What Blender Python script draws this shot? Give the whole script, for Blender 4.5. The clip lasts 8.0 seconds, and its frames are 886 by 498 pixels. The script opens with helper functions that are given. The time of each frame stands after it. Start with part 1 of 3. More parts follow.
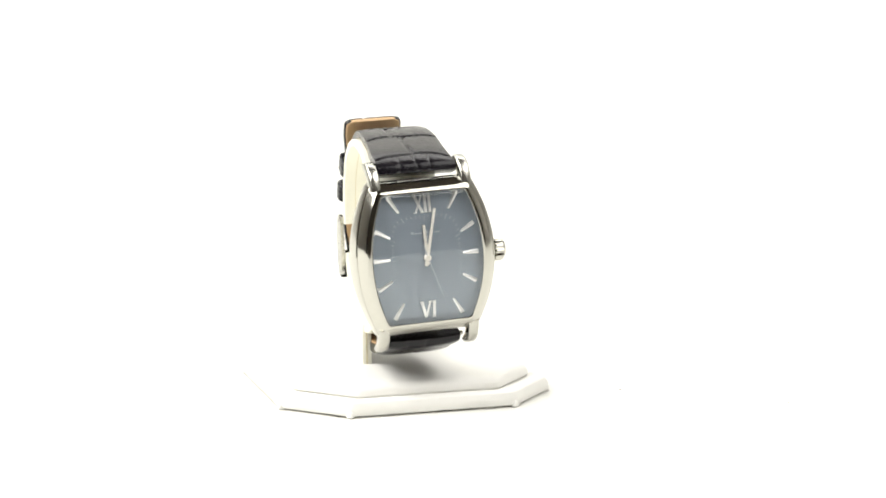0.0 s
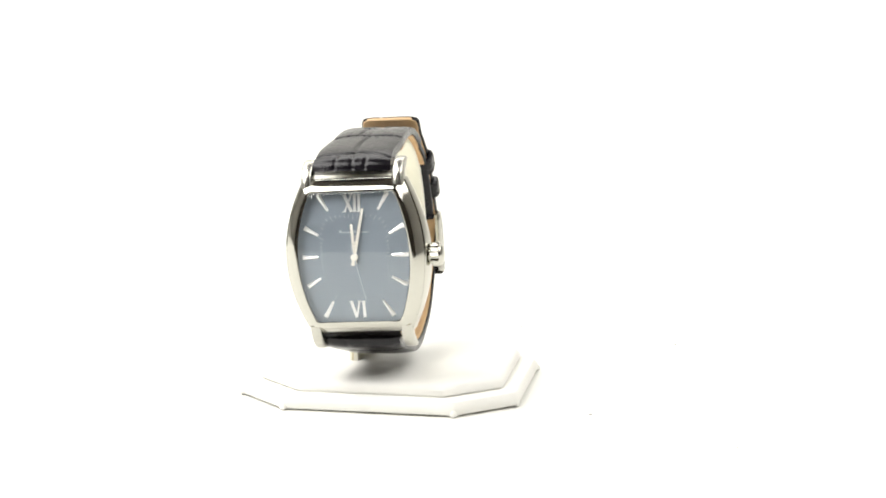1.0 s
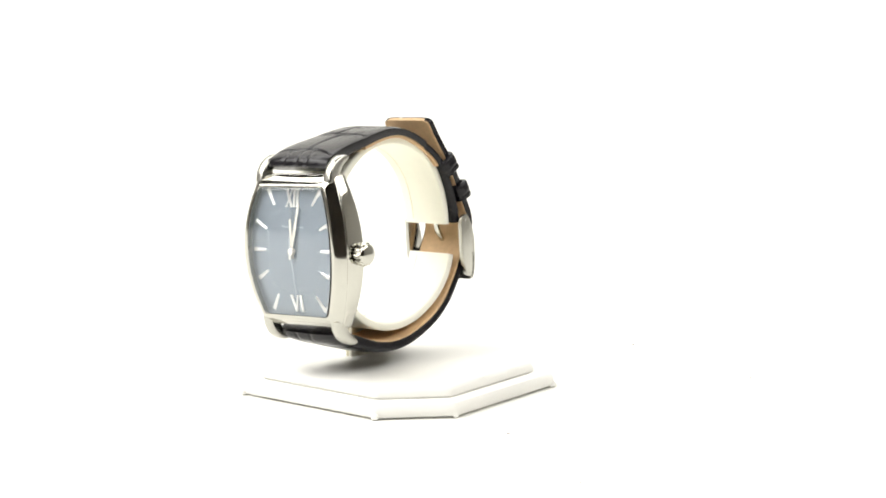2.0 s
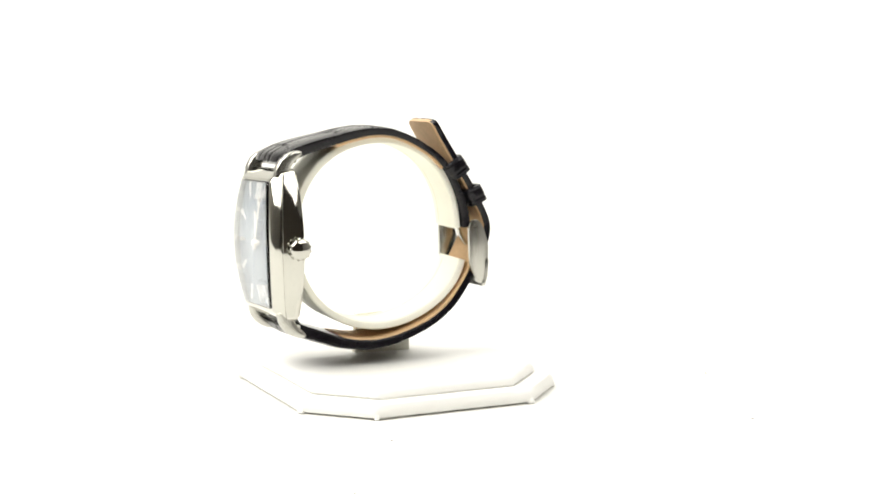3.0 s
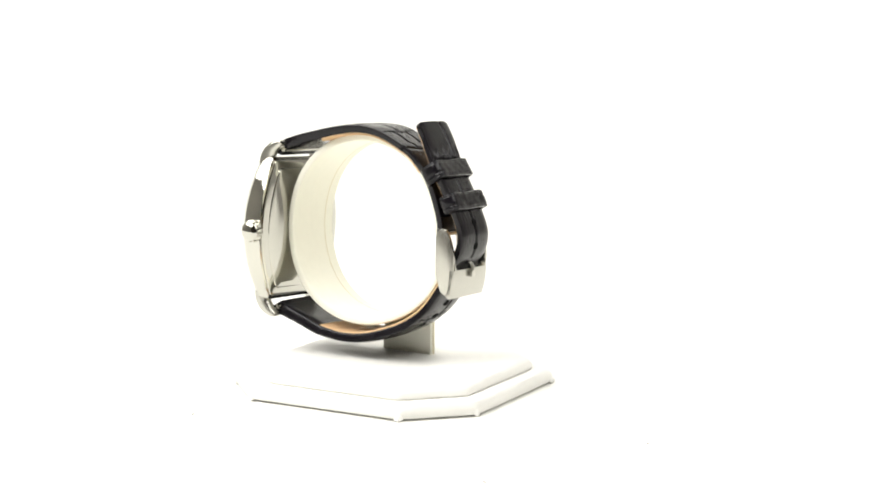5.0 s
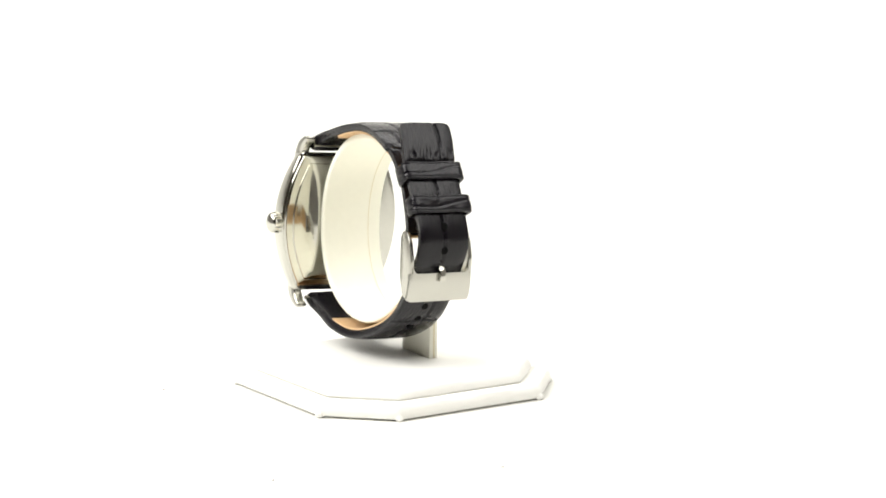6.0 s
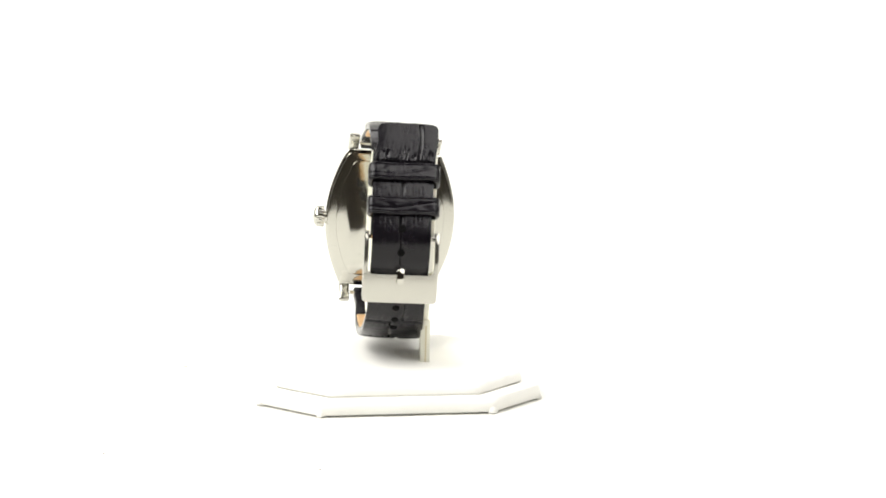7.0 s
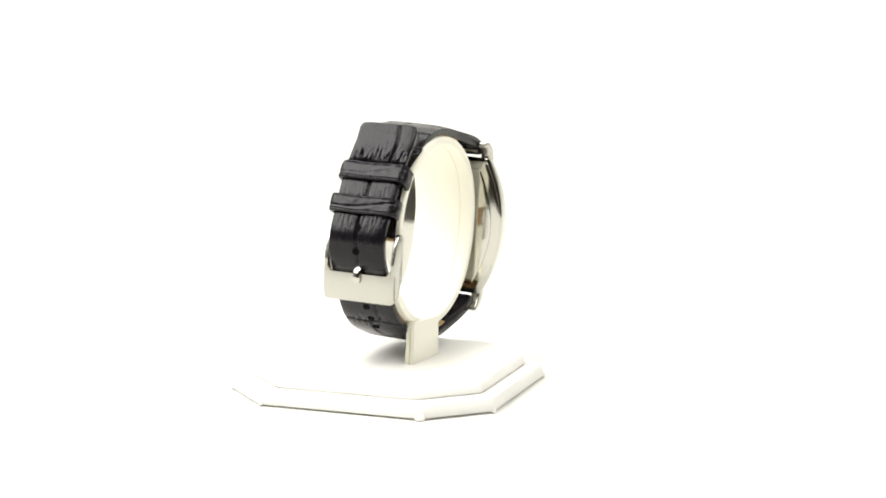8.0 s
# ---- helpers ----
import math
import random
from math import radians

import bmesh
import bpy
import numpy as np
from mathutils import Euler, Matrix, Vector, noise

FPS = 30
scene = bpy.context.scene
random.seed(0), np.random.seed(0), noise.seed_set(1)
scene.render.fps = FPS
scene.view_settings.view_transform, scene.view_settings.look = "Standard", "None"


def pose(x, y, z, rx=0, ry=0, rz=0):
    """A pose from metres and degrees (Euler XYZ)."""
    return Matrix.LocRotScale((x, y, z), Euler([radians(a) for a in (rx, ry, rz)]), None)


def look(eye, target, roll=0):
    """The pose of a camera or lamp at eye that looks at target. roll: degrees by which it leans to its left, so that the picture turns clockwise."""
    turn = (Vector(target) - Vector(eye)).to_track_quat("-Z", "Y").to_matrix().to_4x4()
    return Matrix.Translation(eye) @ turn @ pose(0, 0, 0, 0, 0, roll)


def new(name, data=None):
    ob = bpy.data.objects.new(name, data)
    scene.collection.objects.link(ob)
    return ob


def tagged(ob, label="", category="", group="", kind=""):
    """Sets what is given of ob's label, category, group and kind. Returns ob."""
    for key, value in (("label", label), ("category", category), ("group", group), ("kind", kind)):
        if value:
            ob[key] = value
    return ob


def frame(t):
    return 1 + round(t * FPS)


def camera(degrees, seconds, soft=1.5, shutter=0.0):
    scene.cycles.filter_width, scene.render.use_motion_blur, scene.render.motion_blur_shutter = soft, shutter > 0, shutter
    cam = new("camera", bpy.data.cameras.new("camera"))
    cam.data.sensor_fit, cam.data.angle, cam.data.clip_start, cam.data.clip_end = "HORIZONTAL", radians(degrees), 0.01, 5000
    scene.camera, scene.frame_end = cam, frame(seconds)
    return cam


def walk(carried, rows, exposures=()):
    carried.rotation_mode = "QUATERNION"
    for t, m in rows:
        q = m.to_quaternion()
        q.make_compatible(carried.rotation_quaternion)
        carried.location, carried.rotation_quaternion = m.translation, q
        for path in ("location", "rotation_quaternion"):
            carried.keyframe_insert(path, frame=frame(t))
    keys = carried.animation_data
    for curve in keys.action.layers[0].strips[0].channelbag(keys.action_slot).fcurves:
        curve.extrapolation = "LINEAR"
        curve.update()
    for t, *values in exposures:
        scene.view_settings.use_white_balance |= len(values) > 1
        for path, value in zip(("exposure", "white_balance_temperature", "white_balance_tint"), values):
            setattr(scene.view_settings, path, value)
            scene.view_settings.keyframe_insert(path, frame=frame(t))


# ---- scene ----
# ---- camera: stands still ----
U = 0.0009                      # working unit in metres
cam = camera(27.16, 8.0, soft=1.8)
EYE = Vector((0.0, -580.0 * U, 133.9 * U))
FWD = Vector((0.02719, 0.98778, -0.15344))
CAM = look(EYE, EYE + FWD, 0.44)
walk(cam, [(0.0, CAM), (8.0, CAM)])

# ---- world, lamps and exposure ----
world = bpy.data.worlds.new("world")
scene.world = world
world.use_nodes = True
world.node_tree.nodes["Background"].inputs["Color"].default_value = (1.0, 0.98, 0.95, 1)
world.node_tree.nodes["Background"].inputs["Strength"].default_value = 0.15
scene.view_settings.exposure = -0.7


def softbox(name, eye, target, size_x, size_y, watts, colour=(1, 0.986, 0.955)):
    data = bpy.data.lights.new(name, "AREA")
    data.shape, data.size, data.size_y = "RECTANGLE", size_x, size_y
    data.energy, data.color = watts, colour
    ob = new(name, data)
    ob.matrix_world = look(eye, target)
    return ob


softbox("softbox_left", (-0.71, -0.21, 0.92), (0, 0, 0.05), 1.2, 0.9, 38)
softbox("softbox_right", (0.59, -0.28, 0.96), (0, 0.0, 0.05), 1.2, 0.75, 16)
softbox("softbox_back", (0.0, 0.88, 1.25), (0, 1.15, 0.2), 2.0, 0.6, 24)


# ---- materials ----
def material(name, colour, rough=0.5, metal=0.0, var=0.0, scale=200.0, bump=0.0, bump_scale=600.0, coat=0.0,
             rough_var=0.0, second=None, spec=0.5):
    """A principled material with two scales of colour variation and a fine relief."""
    m = bpy.data.materials.new(name)
    m.use_nodes = True
    nt = m.node_tree
    b = nt.nodes["Principled BSDF"]
    b.inputs["Base Color"].default_value = (*colour, 1)
    b.inputs["Roughness"].default_value = rough
    b.inputs["Metallic"].default_value = metal
    b.inputs["Specular IOR Level"].default_value = spec
    b.inputs["Coat Weight"].default_value = coat
    b.inputs["Coat Roughness"].default_value = 0.15
    tc = nt.nodes.new("ShaderNodeTexCoord")
    if var > 0:
        n1 = nt.nodes.new("ShaderNodeTexNoise")
        n1.inputs["Scale"].default_value, n1.inputs["Detail"].default_value = scale, 6
        n2 = nt.nodes.new("ShaderNodeTexNoise")
        n2.inputs["Scale"].default_value, n2.inputs["Detail"].default_value = scale * 0.13, 3
        add = nt.nodes.new("ShaderNodeMath")
        add.operation = "ADD"
        ramp = nt.nodes.new("ShaderNodeMapRange")
        ramp.inputs["From Min"].default_value, ramp.inputs["From Max"].default_value = 0.7, 1.3
        mix = nt.nodes.new("ShaderNodeMix")
        mix.data_type = "RGBA"
        lo = second or tuple(c * (1 - var) for c in colour)
        mix.inputs["A"].default_value = (*lo, 1)
        mix.inputs["B"].default_value = (*(min(1, c * (1 + var * 0.5)) for c in colour), 1)
        for n in (n1, n2):
            nt.links.new(tc.outputs["Object"], n.inputs["Vector"])
        nt.links.new(n1.outputs["Fac"], add.inputs[0])
        nt.links.new(n2.outputs["Fac"], add.inputs[1])
        nt.links.new(add.outputs[0], ramp.inputs["Value"])
        nt.links.new(ramp.outputs["Result"], mix.inputs["Factor"])
        nt.links.new(mix.outputs["Result"], b.inputs["Base Color"])
        if rough_var > 0:
            rr = nt.nodes.new("ShaderNodeMapRange")
            rr.inputs["From Min"].default_value, rr.inputs["From Max"].default_value = 0.7, 1.3
            rr.inputs["To Min"].default_value, rr.inputs["To Max"].default_value = rough - rough_var, rough + rough_var
            nt.links.new(add.outputs[0], rr.inputs["Value"])
            nt.links.new(rr.outputs["Result"], b.inputs["Roughness"])
    if bump > 0:
        n3 = nt.nodes.new("ShaderNodeTexNoise")
        n3.inputs["Scale"].default_value, n3.inputs["Detail"].default_value = bump_scale, 8
        bp = nt.nodes.new("ShaderNodeBump")
        bp.inputs["Strength"].default_value, bp.inputs["Distance"].default_value = bump, 0.0004
        nt.links.new(tc.outputs["Object"], n3.inputs["Vector"])
        nt.links.new(n3.outputs["Fac"], bp.inputs["Height"])
        nt.links.new(bp.outputs["Normal"], b.inputs["Normal"])
    return m


STEEL = material("polished steel", (0.565, 0.555, 0.505), 0.08, 1.0, 0.03, 900, rough_var=0.02)
SATIN = material("satin steel", (0.52, 0.51, 0.465), 0.27, 1.0, 0.02, 120)
MARK = material("bright marker steel", (0.86, 0.86, 0.85), 0.3, 0.85)
HANDM = material("champagne hand metal", (0.80, 0.77, 0.70), 0.4, 0.55)
DIAL = material("blue grey sunburst dial", (0.256, 0.297, 0.342), 0.42, 0.55, 0.05, 2500, 0.03, 5000)
PRINT = material("white dial print", (0.40, 0.44, 0.49), 0.5)
LEATHER = material("black crocodile leather", (0.0075, 0.0065, 0.0088), 0.17, 0.0, 0.35, 900, 0.17, 1800, rough_var=0.06, spec=0.29)
LINING = material("tan leather lining", (0.6, 0.395, 0.21), 0.6, 0.0, 0.14, 700, 0.15, 2500)
STANDW = material("white leatherette", (0.85, 0.84, 0.80), 0.5, 0.0, 0.015, 500, 0.06, 1800)
CREAM = material("cream leatherette", (0.88, 0.865, 0.75), 0.55, 0.0, 0.02, 500, 0.06, 1800)
SEAM = material("yellowed board edge", (0.74, 0.67, 0.47), 0.7, 0.0, 0.1, 900)
SHEET = material("white studio sheet", (0.77, 0.765, 0.725), 0.6, 0.0, 0.01, 20)
DARKWALL = material("dim room wall", (0.12, 0.10, 0.082), 0.8, 0.0, 0.12, 4, 0.05, 60)
BOUNCEWALL = material("white bounce wall", (0.72, 0.70, 0.66), 0.7, 0.0, 0.03, 4, 0.03, 60)
SPECK = material("dust", (0.36, 0.33, 0.29), 0.9)
HOLE_SHADE = material("painted punched hole shade", (0.003, 0.003, 0.003), 0.9, spec=0.1)

GLASS = bpy.data.materials.new("watch crystal")
GLASS.use_nodes = True
gb = GLASS.node_tree.nodes["Principled BSDF"]
gb.inputs["Base Color"].default_value = (1, 1, 1, 1)
gb.inputs["Roughness"].default_value = 0.0
gb.inputs["IOR"].default_value = 1.4
gb.inputs["Transmission Weight"].default_value = 1.0


# ---- mesh helpers ----
def finish(name, bm, mat, angle=35):
    bmesh.ops.recalc_face_normals(bm, faces=bm.faces)
    me = bpy.data.meshes.new(name)
    bm.to_mesh(me)
    bm.free()
    for p in me.polygons:
        p.use_smooth = True
    me.set_sharp_from_angle(angle=radians(angle))
    for one in (mat if isinstance(mat, (list, tuple)) else [mat]):
        me.materials.append(one)
    return me


def part(name, bm, mat, parent, label="", angle=35):
    ob = new(name, finish(name, bm, mat, angle))
    ob.parent = parent
    return tagged(ob, label) if label else ob


def loft(bm, rings, closed=True, cap_start=True, cap_end=True):
    """Skin over rings of equally many points (in working units)."""
    rows = [[bm.verts.new(Vector(p) * U) for p in ring] for ring in rings]
    n = len(rows[0])
    for a, b in zip(rows, rows[1:]):
        for i in range(n if closed else n - 1):
            j = (i + 1) % n
            bm.faces.new((a[i], a[j], b[j], b[i]))
    if cap_start:
        bm.faces.new(rows[0])
    if cap_end:
        bm.faces.new(rows[-1][::-1])
    return rows


def prism(bm, outline, lo, hi, place, bevel=0.0):
    """outline: 2D points; place(u, v, w) gives the 3D point; w runs from lo to hi; the rims are bevelled."""
    cx = sum(p[0] for p in outline) / len(outline)
    cy = sum(p[1] for p in outline) / len(outline)

    def ring(w, k):
        out = []
        for u, v in outline:
            d = math.hypot(u - cx, v - cy) or 1
            f = max(0.0, d - k) / d
            out.append(place(cx + (u - cx) * f, cy + (v - cy) * f, w))
        return out
    if bevel:
        b = bevel
        loft(bm, [ring(lo, b), ring(lo + b * 0.3, b * 0.3), ring(lo + b, 0), ring(hi - b, 0), ring(hi - b * 0.3, b * 0.3), ring(hi, b)])
    else:
        loft(bm, [ring(lo, 0), ring(hi, 0)])


def rounded(points, r, n=4):
    """A polygon with its corners rounded by r."""
    out = []
    m = len(points)
    for i in range(m):
        p, a, b = Vector(points[i]), Vector(points[i - 1]), Vector(points[(i + 1) % m])
        da, db = (a - p), (b - p)
        k = min(r, da.length * 0.45, db.length * 0.45)
        s, e = p + da.normalized() * k, p + db.normalized() * k
        for j in range(n + 1):
            t = j / n
            q = s * (1 - t) ** 2 + p * 2 * t * (1 - t) + e * t * t
            out.append((q.x, q.y))
    return out


def tube(bm, a, b, r, n=16, bevel=0.0):
    a, b = Vector(a), Vector(b)
    d = (b - a).normalized()
    s = d.orthogonal().normalized()
    t = d.cross(s)

    def ring(at, rr):
        return [at + (s * math.cos(2 * math.pi * i / n) + t * math.sin(2 * math.pi * i / n)) * rr for i in range(n)]
    if bevel:
        loft(bm, [ring(a, r - bevel), ring(a + d * bevel, r), ring(b - d * bevel, r), ring(b, r - bevel)])
    else:
        loft(bm, [ring(a, r), ring(b, r)])


def spline(points, n):
    """A smooth even run of n points through the given ones."""
    pts = [Vector(p) for p in points]
    pts = [pts[0] * 2 - pts[1]] + pts + [pts[-1] * 2 - pts[-2]]
    fine = []
    for i in range(1, len(pts) - 2):
        p0, p1, p2, p3 = pts[i - 1:i + 3]
        for k in range(24):
            t = k / 24
            fine.append(0.5 * (p1 * 2 + (p2 - p0) * t + (p0 * 2 - p1 * 5 + p2 * 4 - p3) * t * t + (p1 * 3 - p0 - p2 * 3 + p3) * t ** 3))
    fine.append(pts[-2])
    d = [0.0]
    for a, b in zip(fine, fine[1:]):
        d.append(d[-1] + (b - a).length)
    out, j = [], 0
    for i in range(n):
        s = d[-1] * i / (n - 1)
        while j < len(d) - 2 and d[j + 1] < s:
            j += 1
        f = (s - d[j]) / max(1e-9, d[j + 1] - d[j])
        out.append(fine[j].lerp(fine[j + 1], min(1, max(0, f))))
    return out, d[-1]


# ---- the setting: white sheet on a table, dim room ----
def sheet():
    """A white sheet that lies on the table and sweeps up behind it."""
    bm = bmesh.new()
    prof = [(-560, -14)] + [(y, -14) for y in range(-400, 900, 100)]
    prof += [(900 + 500 * math.sin(radians(a)), -14 + 500 * (1 - math.cos(radians(a)))) for a in range(0, 91, 6)]
    prof += [(1400, 900), (1400, 1500)]
    loft(bm, [[(x, y, z) for y, z in prof] + [(x, y + 3, z - 3) for y, z in prof[::-1]] for x in (-2300, -800, 800, 2300)])
    ob = new("backdrop", finish("backdrop", bm, SHEET, 30))
    return tagged(ob, "seamless white paper sheet curving up behind the table", "backdrop", kind="structure")


def slab(name, lo, hi, mat, label, category):
    bm = bmesh.new()
    bmesh.ops.create_cube(bm, size=1.0)
    for v in bm.verts:
        v.co = Vector([lo[i] if v.co[i] < 0 else hi[i] for i in range(3)])
    ob = new(name, finish(name, bm, mat))
    return tagged(ob, label, category, kind="structure")


sheet()


def table():
    root = new("table")
    tagged(root, "plain dark table standing under the white sheet", "table")
    root.location = (0, 0.4, -0.75)
    for name, lo, hi in [("tabletop", (-2.05, -0.92, 0.69), (2.05, 0.95, 0.732))] + [("leg", (x - 0.03, y - 0.03, 0.0), (x + 0.03, y + 0.03, 0.69))
                                                                                  for x in (-1.95, 1.95) for y in (-0.82, 0.85)]:
        bm = bmesh.new()
        bmesh.ops.create_cube(bm, size=1.0)
        for v in bm.verts:
            v.co = Vector([lo[i] if v.co[i] < 0 else hi[i] for i in range(3)])
        bmesh.ops.bevel(bm, geom=bm.edges[:], offset=0.004, segments=2, affect="EDGES", profile=0.5)
        part(name, bm, DARKWALL, root)


table()
slab("wall_north", (-2.2, 2.0, -0.75), (2.2, 2.1, 2.3), DARKWALL, "plain dim room wall behind the sheet", "wall")
slab("wall_south", (-2.2, -2.4, -0.75), (2.2, -2.3, 2.3), DARKWALL, "plain dim room wall facing the table", "wall")
# side walls out of view, added in white to soften the steel's dark reflections
slab("bounce_wall_west", (-2.3, -2.4, -0.75), (-2.2, 2.1, 2.3), BOUNCEWALL, "unseen white side wall added to lighten the steel's reflections", "wall")
slab("bounce_wall_east", (2.2, -2.4, -0.75), (2.3, 2.1, 2.3), BOUNCEWALL, "unseen white side wall added to lighten the steel's reflections", "wall")
slab("floor", (-2.3, -2.4, -0.85), (2.3, 2.1, -0.75), DARKWALL, "plain dark room floor", "floor")
slab("ceiling", (-2.3, -2.4, 2.3), (2.3, 2.1, 2.4), DARKWALL, "plain dim room ceiling", "ceiling")


# ---- the turntable ----
def turntable():
    bm = bmesh.new()
    n = 128
    prof = [(30, -14), (262, -14), (266, -11), (266, -4), (262, -0.6), (256, 0), (120, 0), (30, 0)]
    loft(bm, [[(r * math.cos(2 * math.pi * i / n), r * math.sin(2 * math.pi * i / n), z) for i in range(n)] for r, z in prof])
    ob = new("turntable", finish("turntable", bm, SHEET))
    return tagged(ob, "round white turntable platter lying on the white sheet", "turntable")


def dust(x, y, size, turn):
    bm = bmesh.new()
    prism(bm, [(size * (1 + 0.3 * math.sin(3 * a)) * math.cos(a), size * 0.5 * math.sin(a)) for a in [k * math.pi / 4 for k in range(8)]],
          0, size * 0.35, lambda u, v, w: (u, v, w), 0.05 * size)
    ob = new("dust_speck", finish("dust_speck", bm, SPECK))
    tagged(ob, "tiny grey brown dust speck on the white turntable", "dust", "specks on the turntable")
    return ob, (x * U, y * U, 0.0), turn


# ---- the display stand ----
def octagon(half, cut, r, n=3):
    h, c = half, half - cut
    return rounded([(-c, -h), (c, -h), (h, -c), (h, c), (c, h), (-c, h), (-h, c), (-h, -c)], r, n)


def display_stand():
    root = new("watch_display_stand")
    tagged(root, "white leatherette watch stand with octagonal stepped base and cuff", "display stand")
    turn = Matrix.Rotation(radians(5.6), 4, "Z")

    def slab_rings(bm, rows, lump=0.22):
        rings = []
        for h, c, r, z in rows:
            base = octagon(h, c, r)
            ring = []
            for (ax, ay), (bx, by) in zip(base, base[1:] + base[:1]):
                m = 10 if math.dist((ax, ay), (bx, by)) > 8 else 1
                for i in range(m):
                    x, y = ax + (bx - ax) * i / m, ay + (by - ay) * i / m
                    d = lump * noise.noise(Vector((x * 0.16, y * 0.16, z * 0.3))) + 0.4 * lump * noise.noise(Vector((x * 0.5, y * 0.5, z * 0.6)))
                    k = 1 + d / h
                    ring.append(turn @ Vector((x * k + 0.3, y * k + 1.0, z + (0.6 * d if z > 0.3 else 0.0))))
            rings.append(ring)
        loft(bm, rings)
    bm = bmesh.new()
    slab_rings(bm, [(41.8, 17, 1.0, 0.0), (42.2, 17.1, 1.0, 0.45), (43.7, 17.4, 1.2, 0.7), (43.9, 17.5, 1.4, 1.6), (43.7, 17.4, 1.6, 3.2), (42.9, 17.2, 1.8, 4.5),
                    (41.2, 16.8, 1.8, 5.1), (39.3, 16.2, 1.5, 5.0), (38.4, 16, 1.5, 4.6), (30, 14, 1.0, 4.6)])
    part("base_slab", bm, STANDW, root)
    bm = bmesh.new()
    slab_rings(bm, [(37.8, 15.6, 1.0, 4.5), (38.5, 15.7, 1.4, 5.4), (38.3, 15.7, 1.6, 6.8), (37.4, 15.4, 1.8, 8.0), (35.6, 14.9, 1.8, 8.6), (30, 13, 1.5, 8.8)])
    part("upper_tier", bm, STANDW, root)
    # gathered covering at the lower corners
    rnd = random.Random(9)
    for x, y in [(sx * a, sy * b) for sx in (-1, 1) for sy in (-1, 1) for a, b in ((43.2, 26.0), (26.0, 43.2))]:
        bm = bmesh.new()
        q = turn @ Vector((x + 0.3, y + 1.0, 0))
        r = 0.9 + 0.5 * rnd.random()
        loft(bm, [[(q.x + k * r * math.cos(a) * (1 + 0.25 * math.sin(3 * a + x)), q.y + k * r * math.sin(a), h) for a in [math.pi / 5 * i for i in range(10)]]
                  for k, h in ((0.5, 0.02), (1.0, 0.35), (1.05, 0.9), (0.8, 1.7), (0.2, 2.4))])
        part("corner_fold", bm, STANDW, root)
    # cuff: an open band that leans with the watch
    lean = Matrix.Translation(Vector((0.0, -7.2, 49.8))) @ Matrix.Rotation(radians(-3.0), 4, "Y")
    ro, ri = 30.6, 28.2
    gap_hi, gap_lo = radians(GAP_HI), radians(GAP_LO)

    def cuff_point(u, r, a):
        """u: -1 to 1 across the band, r: radius, a: angle from the buckle side."""
        c, s = math.cos(a), math.sin(a)
        flat = 0.078 * max(0.0, c) ** 2 if s > 0 else 0.02 * max(0.0, c) ** 5 + 0.16 * s * max(0.0, c) ** 2
        f = 0.5 + 0.5 * c
        return lean @ Vector((-1.9 - 1.7 * f + u * (10.65 - 1.75 * f), r * c * (1 - flat - 0.06 * max(0.0, -c) ** 3), r * s))
    section = [(x / 10, y) for x, y in rounded([(-10, ri), (10, ri), (10, ro), (-10, ro)], 0.7, 3)]
    bm = bmesh.new()
    n = 110
    loft(bm, [[cuff_point(u, r, gap_hi + (2 * math.pi - gap_hi + gap_lo) * i / n) for u, r in section] for i in range(n + 1)])
    cuff = part("cuff", bm, CREAM, root, "cream leatherette open cuff")
    # thin seam along the inside of the cuff
    bm = bmesh.new()
    sect = [(-0.58, ri + 0.1), (-0.56, ri + 0.1), (-0.56, ri - 0.06), (-0.58, ri - 0.06)]
    loft(bm, [[cuff_point(u, r, a) for u, r in sect] for a in [gap_hi + 0.05 + (2 * math.pi - gap_hi + gap_lo - 0.1) * i / n for i in range(n + 1)]])
    part("seam", bm, SEAM, cuff, "yellowed glued seam")
    # stem: a flat board between base and cuff
    bm = bmesh.new()
    out = rounded([(-10.2, 7.6), (8.8, 7.6), (8.4, 22.4), (-9.6, 21.6)], 0.6, 2)
    prism(bm, out, -11.6, -8.6, lambda u, v, w: (w + (v - 8) * -0.02, u, v), 0.35)
    stem = part("stem", bm, CREAM, root)
    bm = bmesh.new()
    prism(bm, rounded([(-10.35, 8.4), (8.95, 8.4), (8.55, 20.5), (-9.75, 20.0)], 0.4, 2), -10.5, -10.0, lambda u, v, w: (w + (v - 8) * -0.02, u, v))
    part("board_edge", bm, SEAM, stem, "yellowed raw board edge")
    return root


# ---- the watch ----
ORIGIN = Vector((0.0, -9.0, 14.5))


def at(x, y, z):
    """Watch space: x across, y from the face to the buckle, z up, about the dial's middle at (0, -43, 48)."""
    return Vector((x, y, z)) - ORIGIN


HEAD_YAW = radians(4.2)


def at_head(x, y, z):
    """A point of the watch's head, which sits a little askew on the strap."""
    c, s = math.cos(HEAD_YAW), math.sin(HEAD_YAW)
    x, z = x - 0.016 * (z - 48), z + 0.016 * x
    return at(0.6 + x * c - (y + 45) * s, -45.5 + x * s + (y + 45) * c, z)


